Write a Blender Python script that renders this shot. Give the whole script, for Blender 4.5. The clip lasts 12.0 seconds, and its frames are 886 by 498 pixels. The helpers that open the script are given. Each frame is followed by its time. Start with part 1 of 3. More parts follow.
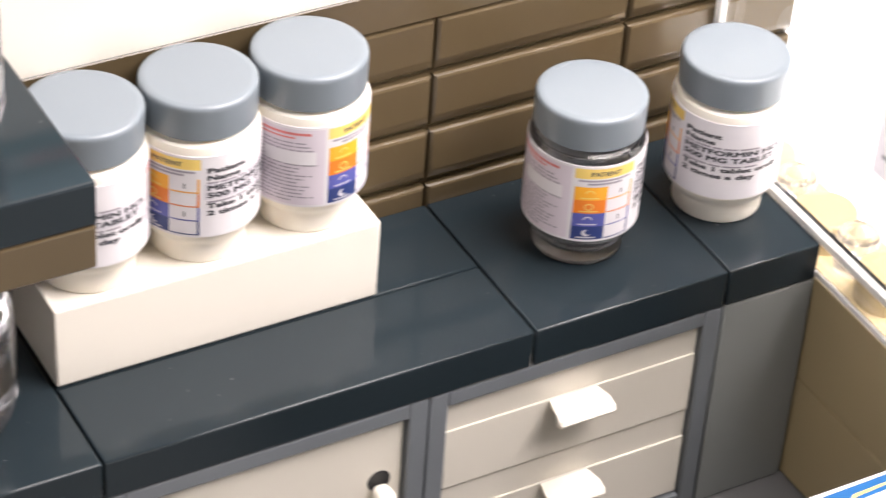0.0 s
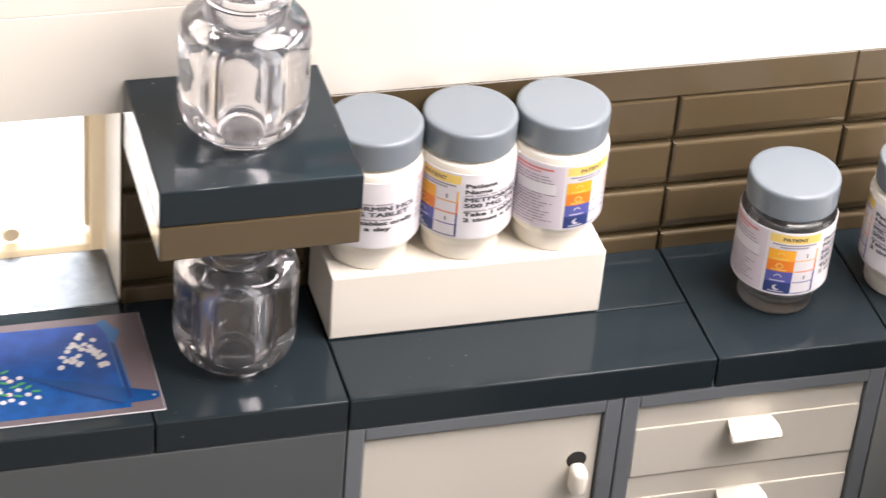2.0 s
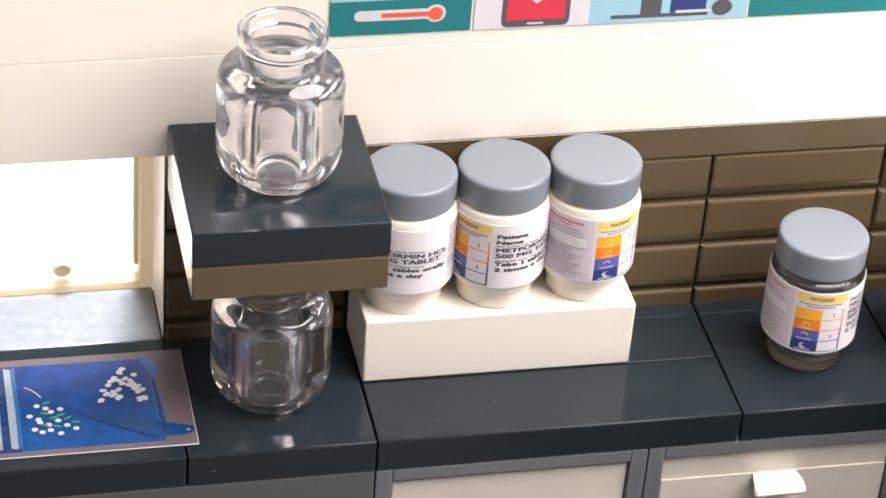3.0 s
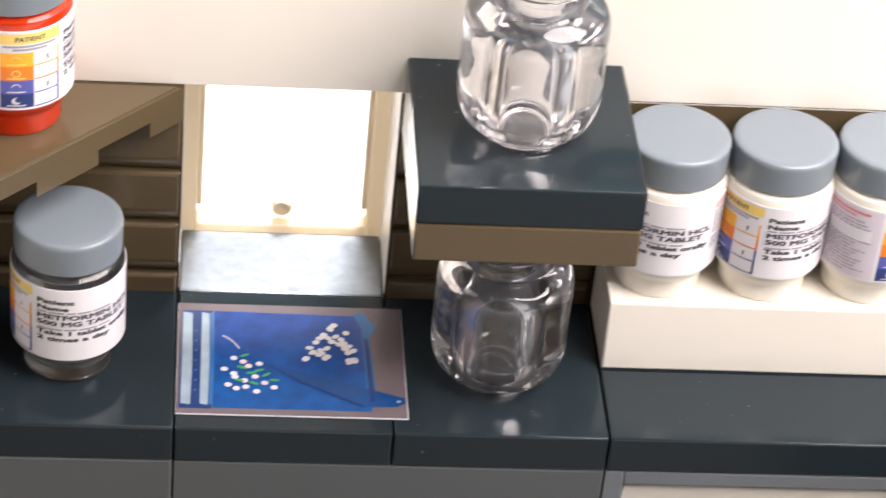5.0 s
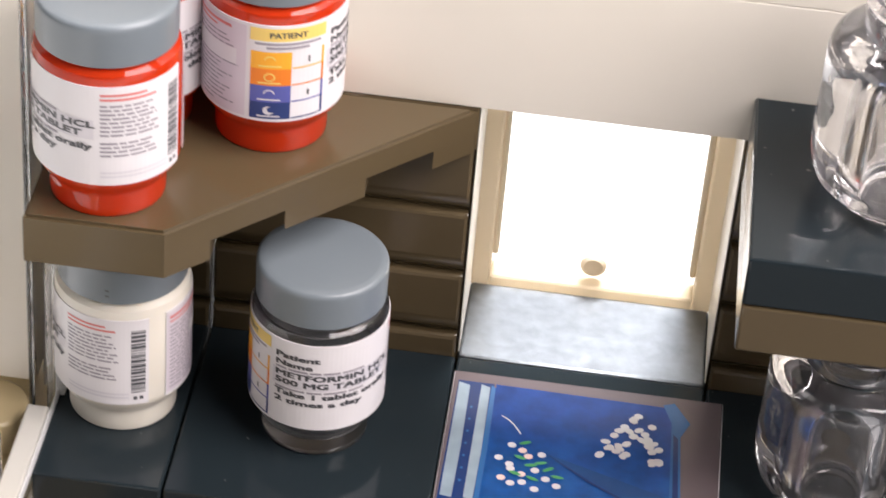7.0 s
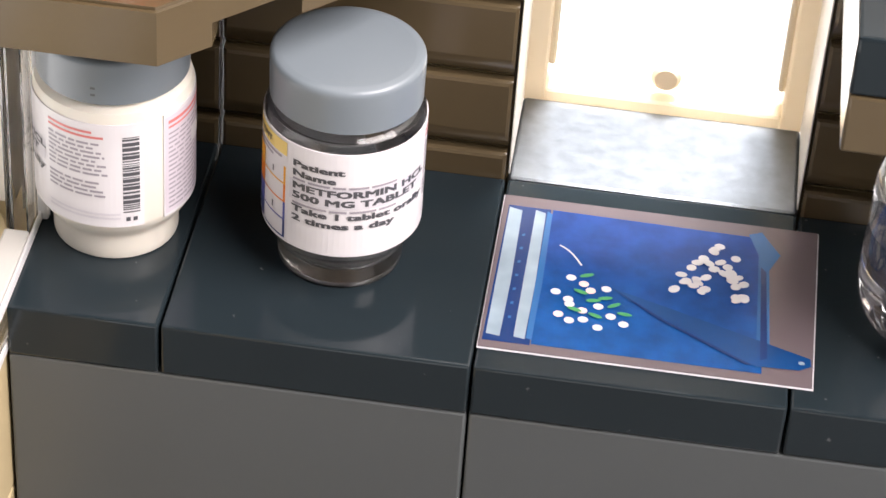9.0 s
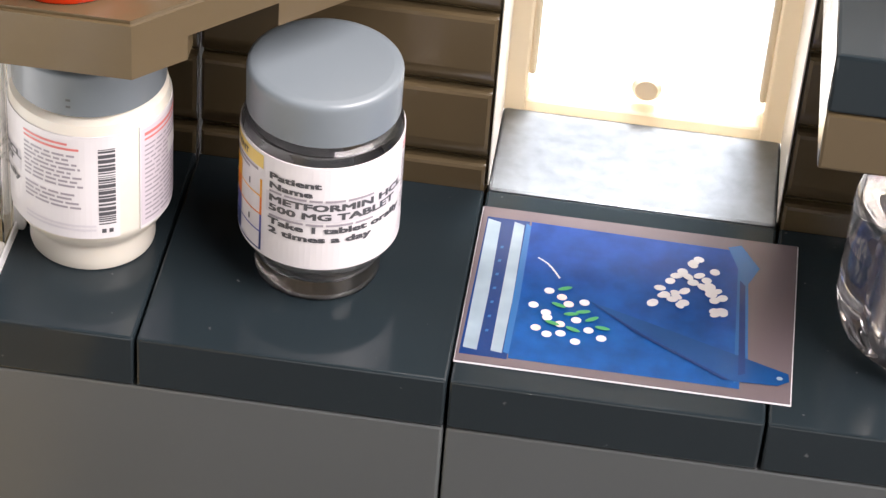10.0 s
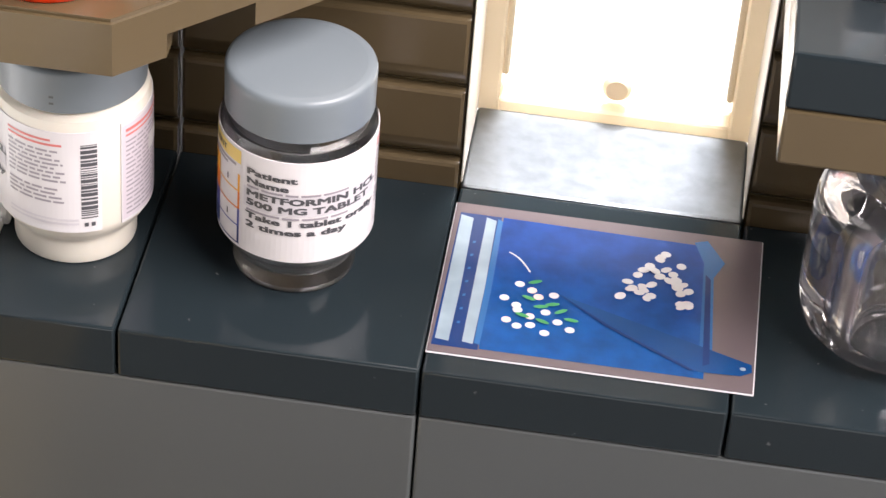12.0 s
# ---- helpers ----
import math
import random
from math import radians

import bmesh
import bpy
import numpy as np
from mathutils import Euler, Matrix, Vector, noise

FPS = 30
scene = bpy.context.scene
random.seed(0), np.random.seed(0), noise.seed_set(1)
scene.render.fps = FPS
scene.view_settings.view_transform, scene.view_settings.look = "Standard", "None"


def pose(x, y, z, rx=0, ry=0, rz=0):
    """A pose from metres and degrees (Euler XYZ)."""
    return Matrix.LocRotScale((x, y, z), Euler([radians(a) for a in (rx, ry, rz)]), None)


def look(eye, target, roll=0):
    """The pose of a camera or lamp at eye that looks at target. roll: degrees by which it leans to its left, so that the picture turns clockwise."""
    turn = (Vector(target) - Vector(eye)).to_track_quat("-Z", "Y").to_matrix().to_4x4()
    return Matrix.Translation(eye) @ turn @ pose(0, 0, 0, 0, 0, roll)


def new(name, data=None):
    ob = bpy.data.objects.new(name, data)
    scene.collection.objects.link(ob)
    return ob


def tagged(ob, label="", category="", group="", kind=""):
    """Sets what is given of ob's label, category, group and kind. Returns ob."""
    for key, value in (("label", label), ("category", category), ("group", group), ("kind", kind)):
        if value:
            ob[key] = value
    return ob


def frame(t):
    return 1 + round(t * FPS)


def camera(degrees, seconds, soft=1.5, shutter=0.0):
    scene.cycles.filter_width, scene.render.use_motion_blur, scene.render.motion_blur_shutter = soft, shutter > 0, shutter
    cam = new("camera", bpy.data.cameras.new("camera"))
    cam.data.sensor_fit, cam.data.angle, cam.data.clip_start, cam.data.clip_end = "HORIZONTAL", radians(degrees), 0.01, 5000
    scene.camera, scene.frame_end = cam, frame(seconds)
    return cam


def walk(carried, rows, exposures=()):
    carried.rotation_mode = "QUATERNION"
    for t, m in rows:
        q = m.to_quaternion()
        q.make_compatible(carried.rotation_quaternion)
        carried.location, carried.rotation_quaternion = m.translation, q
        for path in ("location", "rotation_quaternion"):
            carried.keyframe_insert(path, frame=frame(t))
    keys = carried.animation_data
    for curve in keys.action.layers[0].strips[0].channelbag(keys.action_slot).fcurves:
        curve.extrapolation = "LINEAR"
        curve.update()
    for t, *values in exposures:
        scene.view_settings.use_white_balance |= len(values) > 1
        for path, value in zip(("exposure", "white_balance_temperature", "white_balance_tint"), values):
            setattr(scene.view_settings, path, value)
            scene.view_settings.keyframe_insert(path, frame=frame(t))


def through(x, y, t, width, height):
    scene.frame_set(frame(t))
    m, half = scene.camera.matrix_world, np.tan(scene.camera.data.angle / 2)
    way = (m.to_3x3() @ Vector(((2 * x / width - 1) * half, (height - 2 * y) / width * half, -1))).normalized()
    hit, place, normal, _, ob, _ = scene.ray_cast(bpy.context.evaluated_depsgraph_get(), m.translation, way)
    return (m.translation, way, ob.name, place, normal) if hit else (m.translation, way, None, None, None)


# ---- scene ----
# camera rows: seconds, eye, target (millimetres), roll
PATH = [
    (0, (-49.14, -120.31, 118.29), (24.95, 1.47, 8.38), 4.33),
    (0.5, (-41.48, -126.77, 122.92), (27.03, -3.35, 11.23), 4.92),
    (1, (-42.91, -134.28, 130.03), (17.03, -5.86, 19.06), 4.47),
    (1.5, (-46.23, -146.25, 132.50), (7.60, -13.34, 23.70), 5.35),
    (2, (-47.60, -164.45, 141.26), (-2.03, -26.50, 34.99), 5.26),
    (2.5, (-42.49, -172.57, 145.68), (-3.06, -32.15, 40.19), 5.03),
    (2.7, (-41.38, -172.75, 145.59), (-3.00, -30.95, 41.57), 4.77),
    (4.3, (-33.51, -156.78, 137.45), (-8.31, -13.00, 32.12), 6.33),
    (4.5, (-32.59, -154.73, 134.30), (-9.60, -10.75, 28.74), 6.35),
    (5, (-32.10, -149.47, 131.33), (-14.70, -7.12, 22.55), 6.06),
    (5.5, (-31.90, -148.49, 128.95), (-21.08, -6.19, 19.26), 5.88),
    (6, (-29.96, -146.78, 126.17), (-28.36, -3.91, 16.69), 5.30),
    (6.5, (-30.61, -132.52, 118.54), (-34.19, 12.13, 11.47), 5.43),
    (7, (-25.34, -118.82, 110.69), (-33.99, 24.40, 2.00), 5.03),
    (7.2, (-22.29, -118.11, 110.21), (-33.53, 24.02, 0.34), 4.55),
    (7.5, (-22.41, -117.21, 104.00), (-32.41, 24.74, -6.23), 5.17),
    (7.7, (-24.05, -119.36, 100.56), (-29.89, 23.94, -8.20), 5.37),
    (9.3, (-25.27, -100.66, 89.74), (-37.53, 38.79, -23.42), 4.17),
    (9.5, (-25.06, -100.29, 89.85), (-37.05, 38.98, -23.56), 4.24),
    (10, (-24.60, -101.80, 90.86), (-35.84, 37.81, -22.21), 4.62),
    (10.5, (-24.34, -103.11, 91.70), (-35.66, 36.57, -21.26), 4.69),
    (11, (-24.07, -103.30, 92.44), (-35.68, 36.27, -20.63), 4.67),
    (11.5, (-23.67, -103.71, 92.09), (-35.36, 36.21, -20.55), 4.62),
    (12, (-22.97, -105.38, 92.58), (-34.13, 34.85, -19.72), 4.74),
]
cam = camera(18.47, 12.0, soft=1.4, shutter=0.45)

MM = 0.001
walk(cam, [(t, look([v * MM for v in e], [v * MM for v in g], r)) for t, e, g, r in PATH],
     exposures=[(0, 0.16), (1.5, 0.12), (2.1, 0.04), (2.7, -0.16), (4.3, -0.02), (5.0, 0.0), (5.5, 0.06), (6.1, 0.07), (6.6, -0.3), (7.2, -0.32), (7.5, -0.15), (9.3, 0.25), (12, 0.25)])

# ---- world and lights: a dim white light tent, a big lamp above to the east, an added weak fill to the west, one on the backdrop ----
world = bpy.data.worlds.new("light_tent")
scene.world = world
world.use_nodes = True
world.node_tree.nodes["Background"].inputs[0].default_value = (0.98, 0.97, 1.0, 1)
world.node_tree.nodes["Background"].inputs[1].default_value = 0.098


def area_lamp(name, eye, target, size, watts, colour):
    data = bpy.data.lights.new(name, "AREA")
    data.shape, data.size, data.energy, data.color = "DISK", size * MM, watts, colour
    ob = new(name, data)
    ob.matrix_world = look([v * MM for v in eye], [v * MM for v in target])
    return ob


area_lamp("tent_lamp", (105, -50, 195), (5, 10, 5), 200, 1.6, (1.0, 0.916, 0.904))
# unseen fill, added to brighten the jar at the west end
area_lamp("side_fill_lamp", (-190, -70, 120), (-45, 5, 0), 90, 0.05, (1.0, 0.95, 0.92))
area_lamp("backdrop_lamp", (20, 230, 400), (40, 130, -25), 180, 7.0, (1.0, 0.96, 0.95))


# ---- materials ----
def material(name):
    m = bpy.data.materials.new(name)
    m.use_nodes = True
    return m, m.node_tree, m.node_tree.nodes["Principled BSDF"]


def plastic(name, colour, rough=0.28, vary=0.06, bump=0.02, scale=350.0, sub=0.0, metal=0.0, spec=0.5):
    """Moulded plastic: faint clouding, fine scuffs in the gloss and a very slight unevenness."""
    m, tree, b = material(name)
    n, l = tree.nodes, tree.links
    co = n.new("ShaderNodeTexCoord")
    info = n.new("ShaderNodeObjectInfo")
    big = n.new("ShaderNodeTexNoise")
    big.inputs["Scale"].default_value, big.inputs["Detail"].default_value = scale * 0.35, 3
    fine = n.new("ShaderNodeTexNoise")
    fine.inputs["Scale"].default_value, fine.inputs["Detail"].default_value = scale * 3, 4
    add = n.new("ShaderNodeVectorMath")
    l.new(co.outputs["Object"], add.inputs[0])
    l.new(info.outputs["Random"], add.inputs[1])
    l.new(add.outputs[0], big.inputs["Vector"])
    l.new(add.outputs[0], fine.inputs["Vector"])
    ramp = n.new("ShaderNodeMapRange")
    ramp.inputs[3].default_value, ramp.inputs[4].default_value = 1 - vary, 1 + vary
    l.new(big.outputs["Fac"], ramp.inputs[0])
    mul = n.new("ShaderNodeVectorMath")
    mul.operation = "SCALE"
    mul.inputs[0].default_value = colour
    l.new(ramp.outputs[0], mul.inputs["Scale"])
    l.new(mul.outputs[0], b.inputs["Base Color"])
    rr = n.new("ShaderNodeMapRange")
    rr.inputs[1].default_value, rr.inputs[2].default_value = 0.3, 0.7
    rr.inputs[3].default_value, rr.inputs[4].default_value = max(rough - 0.01, 0.03), rough + 0.012
    l.new(fine.outputs["Fac"], rr.inputs[0])
    l.new(rr.outputs[0], b.inputs["Roughness"])
    bp = n.new("ShaderNodeBump")
    bp.inputs["Strength"].default_value, bp.inputs["Distance"].default_value = bump, 0.0004
    l.new(big.outputs["Fac"], bp.inputs["Height"])
    l.new(bp.outputs[0], b.inputs["Normal"])
    b.inputs["Metallic"].default_value = metal
    b.inputs["Specular IOR Level"].default_value = spec
    if sub:
        b.inputs["Subsurface Weight"].default_value = sub
        b.inputs["Subsurface Radius"].default_value = (1, 0.8, 0.6)
        b.inputs["Subsurface Scale"].default_value = 0.0008
    return m


def shaded_print(name, near, far):
    """Grainy ink that runs from one tone to another across a printed card."""
    m = plastic(name, near, 0.2, 0.5, 0.02, 2200.0, spec=0.35)
    n, l = m.node_tree.nodes, m.node_tree.links
    b = n["Principled BSDF"]
    old = b.inputs["Base Color"].links[0].from_node
    co = n.new("ShaderNodeTexCoord")
    axes = n.new("ShaderNodeSeparateXYZ")
    l.new(co.outputs["Generated"], axes.inputs[0])
    cloud = n.new("ShaderNodeTexNoise")
    cloud.inputs["Scale"].default_value, cloud.inputs["Detail"].default_value = 300, 5
    l.new(co.outputs["Object"], cloud.inputs["Vector"])
    run = n.new("ShaderNodeMath")
    run.operation = "MULTIPLY_ADD"
    l.new(cloud.outputs["Fac"], run.inputs[0])
    run.inputs[1].default_value = 0.7
    l.new(axes.outputs["Y"], run.inputs[2])
    step = n.new("ShaderNodeMapRange")
    step.inputs[1].default_value, step.inputs[2].default_value = 0.6, 1.2
    l.new(run.outputs[0], step.inputs[0])
    mix = n.new("ShaderNodeMix")
    mix.data_type = "VECTOR"
    mix.inputs["A"].default_value, mix.inputs["B"].default_value = near, far
    l.new(step.outputs[0], mix.inputs["Factor"])
    l.new(mix.outputs["Result"], old.inputs[0])
    return m


def smudged_metal(name, colour):
    """Silvered plastic: soft finger smudges, fine mottling and scratches in colour and gloss."""
    m, tree, b = material(name)
    n, l = tree.nodes, tree.links
    co = n.new("ShaderNodeTexCoord")
    total = None
    for size, detail, low, high in ((140.0, 2, 0.88, 1.14), (1100.0, 8, 0.87, 1.13)):
        tex = n.new("ShaderNodeTexNoise")
        tex.inputs["Scale"].default_value, tex.inputs["Detail"].default_value, tex.inputs["Distortion"].default_value = size, detail, 0.15
        l.new(co.outputs["Object"], tex.inputs["Vector"])
        span = n.new("ShaderNodeMapRange")
        span.inputs[1].default_value, span.inputs[2].default_value = 0.25, 0.75
        span.inputs[3].default_value, span.inputs[4].default_value = low, high
        l.new(tex.outputs["Fac"], span.inputs[0])
        if total is None:
            total = span
            continue
        both = n.new("ShaderNodeMath")
        both.operation = "MULTIPLY"
        l.new(total.outputs[0], both.inputs[0])
        l.new(span.outputs[0], both.inputs[1])
        gloss = n.new("ShaderNodeMapRange")
        gloss.inputs[3].default_value, gloss.inputs[4].default_value = 0.27, 0.33
        l.new(tex.outputs["Fac"], gloss.inputs[0])
        l.new(gloss.outputs[0], b.inputs["Roughness"])
        bump = n.new("ShaderNodeBump")
        bump.inputs["Strength"].default_value, bump.inputs["Distance"].default_value = 0.06, 0.0002
        l.new(tex.outputs["Fac"], bump.inputs["Height"])
        l.new(bump.outputs[0], b.inputs["Normal"])
    mul = n.new("ShaderNodeVectorMath")
    mul.operation = "SCALE"
    mul.inputs[0].default_value = colour
    l.new(both.outputs[0], mul.inputs["Scale"])
    l.new(mul.outputs[0], b.inputs["Base Color"])
    b.inputs["Metallic"].default_value = 1.0
    return m


def clear_plastic(name, colour, rough=0.03, ior=1.5, through=1.0, coat=0.0):
    m, tree, b = material(name)
    b.inputs["Coat Weight"].default_value = coat
    b.inputs["Base Color"].default_value = (*colour, 1)
    b.inputs["Transmission Weight"].default_value = through
    b.inputs["Roughness"].default_value = rough
    b.inputs["IOR"].default_value = ior
    return m


def printed(name, colour, rough=0.35):
    return plastic(name, colour, rough, 0.05, 0.0, 900.0)


def dusty(m, amount):
    """Sparse pale dust specks and lint on a glossy surface."""
    n, l = m.node_tree.nodes, m.node_tree.links
    b = n["Principled BSDF"]
    co = n.new("ShaderNodeTexCoord")
    sp = n.new("ShaderNodeTexNoise")
    sp.inputs["Scale"].default_value, sp.inputs["Detail"].default_value = 1500, 2
    l.new(co.outputs["Object"], sp.inputs["Vector"])
    st = n.new("ShaderNodeMapRange")
    st.inputs[1].default_value, st.inputs[2].default_value, st.inputs[4].default_value = 0.74, 0.82, amount
    l.new(sp.outputs["Fac"], st.inputs[0])
    mix = n.new("ShaderNodeMix")
    mix.data_type = "RGBA"
    old = b.inputs["Base Color"].links[0].from_socket
    l.new(st.outputs[0], mix.inputs["Factor"])
    l.new(old, mix.inputs["A"])
    mix.inputs["B"].default_value = (0.5, 0.5, 0.5, 1)
    l.new(mix.outputs["Result"], b.inputs["Base Color"])


DARK = plastic("dark_grey_plastic", (0.0155, 0.0225, 0.027), 0.11, 0.08, 0.02, spec=0.33)
dusty(DARK, 0.3)
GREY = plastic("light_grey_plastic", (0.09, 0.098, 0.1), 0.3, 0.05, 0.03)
# cabinet grey made paler for the light falling on the east end
LITGREY = plastic("lit_grey_plastic", (0.2, 0.21, 0.205), 0.3, 0.05, 0.03)
FRAME = plastic("mid_grey_plastic", (0.145, 0.158, 0.172), 0.3, 0.06, 0.03)
CAP = plastic("cap_grey_plastic", (0.178, 0.206, 0.23), 0.3, 0.04, 0.02)
BROWN = plastic("dark_tan_plastic", (0.099, 0.072, 0.038), 0.2, 0.08, 0.03)
WHITE = plastic("white_plastic", (0.84, 0.79, 0.7), 0.3, 0.03, 0.03)
# white plastic again, darkened for the shade on the cabinet fronts
SHADEDWHITE = plastic("shaded_white_plastic", (0.66, 0.62, 0.54), 0.35, 0.04, 0.03)
JARWHITE = plastic("cream_jar_plastic", (0.8, 0.75, 0.66), 0.3, 0.03, 0.02, sub=0.15)
CREAM = plastic("cream_frame_plastic", (0.82, 0.72, 0.55), 0.35, 0.04, 0.02)
TAN = plastic("tan_plastic", (0.5, 0.4, 0.23), 0.3, 0.05, 0.03)
PIP = plastic("warm_cream_plastic", (0.93, 0.84, 0.68), 0.4, 0.04, 0.02)
SILVER = smudged_metal("flat_silver", (0.18, 0.198, 0.22))
SHEET = plastic("white_sheet", (0.88, 0.88, 0.87), 0.6, 0.02, 0.02, 40.0)
FLOOR = plastic("floor_grey_plastic", (0.1, 0.1, 0.1), 0.4, 0.05, 0.02)
BLOCKER = plastic("blocker_grey", (0.16, 0.155, 0.15), 0.7, 0.05, 0.02, 20.0)
CLEAR = clear_plastic("clear_plastic", (0.98, 0.98, 0.985), 0.06, 1.5, 1.0)
GLASS = clear_plastic("clear_glassy_plastic", (0.99, 0.985, 1.0), 0.015, 1.57, 1.0)
PANEL = clear_plastic("clear_panel_plastic", (0.98, 0.98, 0.97), 0.0, 1.45)
ORANGE = clear_plastic("orange_clear_plastic", (0.97, 0.075, 0.014), 0.05, 1.42, 0.45, 0.4)
# whitish tone for light caught by the clear panels' edges
GLINT = clear_plastic("edge_glint_plastic", (0.97, 0.97, 0.97), 0.3, 1.4, 0.4)
SMOKE = clear_plastic("greyish_clear_plastic", (0.8, 0.78, 0.73), 0.25, 1.45, 0.35)
PAPER = printed("label_paper", (0.76, 0.73, 0.75))
LILAC = printed("print_lilac", (0.68, 0.61, 0.67))
PALE = printed("print_pale_grey", (0.66, 0.63, 0.67))
BLACK = printed("print_black", (0.08, 0.08, 0.09))
HOLE = printed("hollow_shade", (0.012, 0.012, 0.013), 0.6)
INKGREY = printed("print_grey", (0.34, 0.31, 0.35))
RED = printed("print_red", (0.68, 0.2, 0.19))
YELLOW = printed("print_yellow", (0.85, 0.62, 0.17))
AMBER = printed("print_amber", (0.9, 0.42, 0.03))
ORANGEINK = printed("print_orange", (0.82, 0.22, 0.02))
REDORANGE = printed("print_red_orange", (0.75, 0.1, 0.035))
INDIGO = printed("print_indigo", (0.1, 0.11, 0.38))
NAVY = printed("print_navy", (0.025, 0.045, 0.17))
BLUE = shaded_print("print_blue", (0.003, 0.064, 0.25), (0.01, 0.046, 0.22))
SPATULA = plastic("print_mid_blue", (0.005, 0.05, 0.18), 0.22, 0.5, 0.02, 500.0)
BLUEDARK = printed("print_dark_blue", (0.005, 0.028, 0.13), 0.25)
BLUELIGHT = printed("print_light_blue", (0.02, 0.11, 0.3), 0.25)
BLUEWHITE = plastic("print_blue_white", (0.25, 0.32, 0.38), 0.25, 0.5, 0.0, 900.0)
MAUVE = printed("print_mauve", (0.13, 0.103, 0.112), 0.2)
PILL = printed("print_pill_white", (0.6, 0.59, 0.61), 0.25)
PINKPILL = printed("print_pill_pink", (0.72, 0.56, 0.52), 0.25)
GREEN = printed("print_green", (0.06, 0.3, 0.11), 0.25)
TEAL = printed("print_teal", (0.005, 0.17, 0.18))
SKYBLUE = printed("print_sky_blue", (0.3, 0.52, 0.62))
REDINK = printed("print_bright_red", (0.6, 0.03, 0.06))


def lets_light_through(m, share, colour):
    """Thin paper or milky plastic, through which light from behind shows."""
    tree = m.node_tree
    thin = tree.nodes.new("ShaderNodeBsdfTranslucent")
    thin.inputs[0].default_value = (*colour, 1)
    mix = tree.nodes.new("ShaderNodeMixShader")
    mix.inputs[0].default_value = share
    tree.links.new(tree.nodes["Principled BSDF"].outputs[0], mix.inputs[1])
    tree.links.new(thin.outputs[0], mix.inputs[2])
    tree.links.new(mix.outputs[0], tree.nodes["Material Output"].inputs[0])


NOTICE = plastic("thin_notice_paper", (0.9, 0.88, 0.91), 0.5, 0.03, 0.0)
lets_light_through(NOTICE, 0.5, (0.93, 0.91, 0.95))
lets_light_through(GLASS, 0.04, (0.95, 0.93, 1.0))
lets_light_through(CREAM, 0.45, (0.97, 0.88, 0.74))
for m in (BLUE, SPATULA, BLUEDARK, BLUELIGHT, BLUEWHITE, MAUVE):
    m.node_tree.nodes["Principled BSDF"].inputs["Coat Weight"].default_value = 0.12
    m.node_tree.nodes["Principled BSDF"].inputs["Coat Roughness"].default_value = 0.12
lets_light_through(ORANGE, 0.3, (1.0, 0.13, 0.025))
lets_light_through(CLEAR, 0.12, (0.93, 0.93, 0.95))
lets_light_through(PIP, 0.15, (0.97, 0.8, 0.55))
LABELINKS = [PAPER, LILAC, PALE, BLACK, INKGREY, RED, YELLOW, AMBER, ORANGEINK, INDIGO, NAVY]


# ---- builders, all in millimetres ----
def link_mesh(name, bm, mats, parent=None, label="", smooth=False):
    me = bpy.data.meshes.new(name)
    bm.normal_update()
    bm.to_mesh(me)
    bm.free()
    me.transform(Matrix.Scale(MM, 4))
    for m in mats if isinstance(mats, (list, tuple)) else [mats]:
        me.materials.append(m)
    if smooth:
        me.set_sharp_from_angle(angle=radians(35))
        for p in me.polygons:
            p.use_smooth = max(abs(c) for c in p.normal) < 0.999
    ob = new(name, me)
    if parent:
        ob.parent = parent
    return tagged(ob, label)


def part(name, bm, mats, parent, label="", smooth=False):
    return link_mesh(name, bm, mats, parent, label, smooth)


def thing(name, x, y, z, label, category, group="", kind="", turn=0):
    ob = new(name)
    ob.empty_display_size = 0.002
    ob.matrix_world = pose(x * MM, y * MM, z * MM, 0, 0, turn)
    return tagged(ob, label, category, group, kind)


def box(bm, x0, x1, y0, y1, z0, z1, bev=0.15, seg=1, mat=0):
    r = bmesh.ops.create_cube(bm, size=1)
    vs = r["verts"]
    for v in vs:
        v.co = Vector(((x0 + x1) / 2 + v.co.x * (x1 - x0), (y0 + y1) / 2 + v.co.y * (y1 - y0), (z0 + z1) / 2 + v.co.z * (z1 - z0)))
    fs = list({f for v in vs for f in v.link_faces})
    for f in fs:
        f.material_index = mat
    if bev:
        es = list({e for v in vs for e in v.link_edges})
        bmesh.ops.bevel(bm, geom=es, offset=bev, segments=seg, affect="EDGES", profile=0.5)
    return bm


def boxed(*a, **k):
    return box(bmesh.new(), *a, **k)


def prism(bm, pts, z0, z1, mat=0):
    """An upright prism over a plan outline given counterclockwise."""
    lo = [bm.verts.new((x, y, z0)) for x, y in pts]
    hi = [bm.verts.new((x, y, z1)) for x, y in pts]
    n = len(pts)
    fs = [bm.faces.new(hi), bm.faces.new(lo[::-1])]
    fs += [bm.faces.new((lo[i], lo[(i + 1) % n], hi[(i + 1) % n], hi[i])) for i in range(n)]
    for f in fs:
        f.material_index = mat
    return fs


def lathe(bm, profile, seg=64, x=0, y=0, z=0, mat=0):
    """Turns a closed or axis-to-axis profile of (radius, height) about the upright axis."""
    rings = []
    for r, h in profile:
        if r < 1e-6:
            rings.append([bm.verts.new((x, y, z + h))])
            continue
        angles = [2 * math.pi * i / seg for i in range(seg)]
        rings.append([bm.verts.new((x + r * math.cos(t), y + r * math.sin(t), z + h)) for t in angles])
    for a, b in zip(rings, rings[1:]):
        for i in range(seg):
            j = (i + 1) % seg
            q = [a[i % len(a)], a[j % len(a)], b[j % len(b)], b[i % len(b)]]
            q = list(dict.fromkeys(q))
            if len(q) > 2:
                bm.faces.new(q).material_index = mat
    return bm


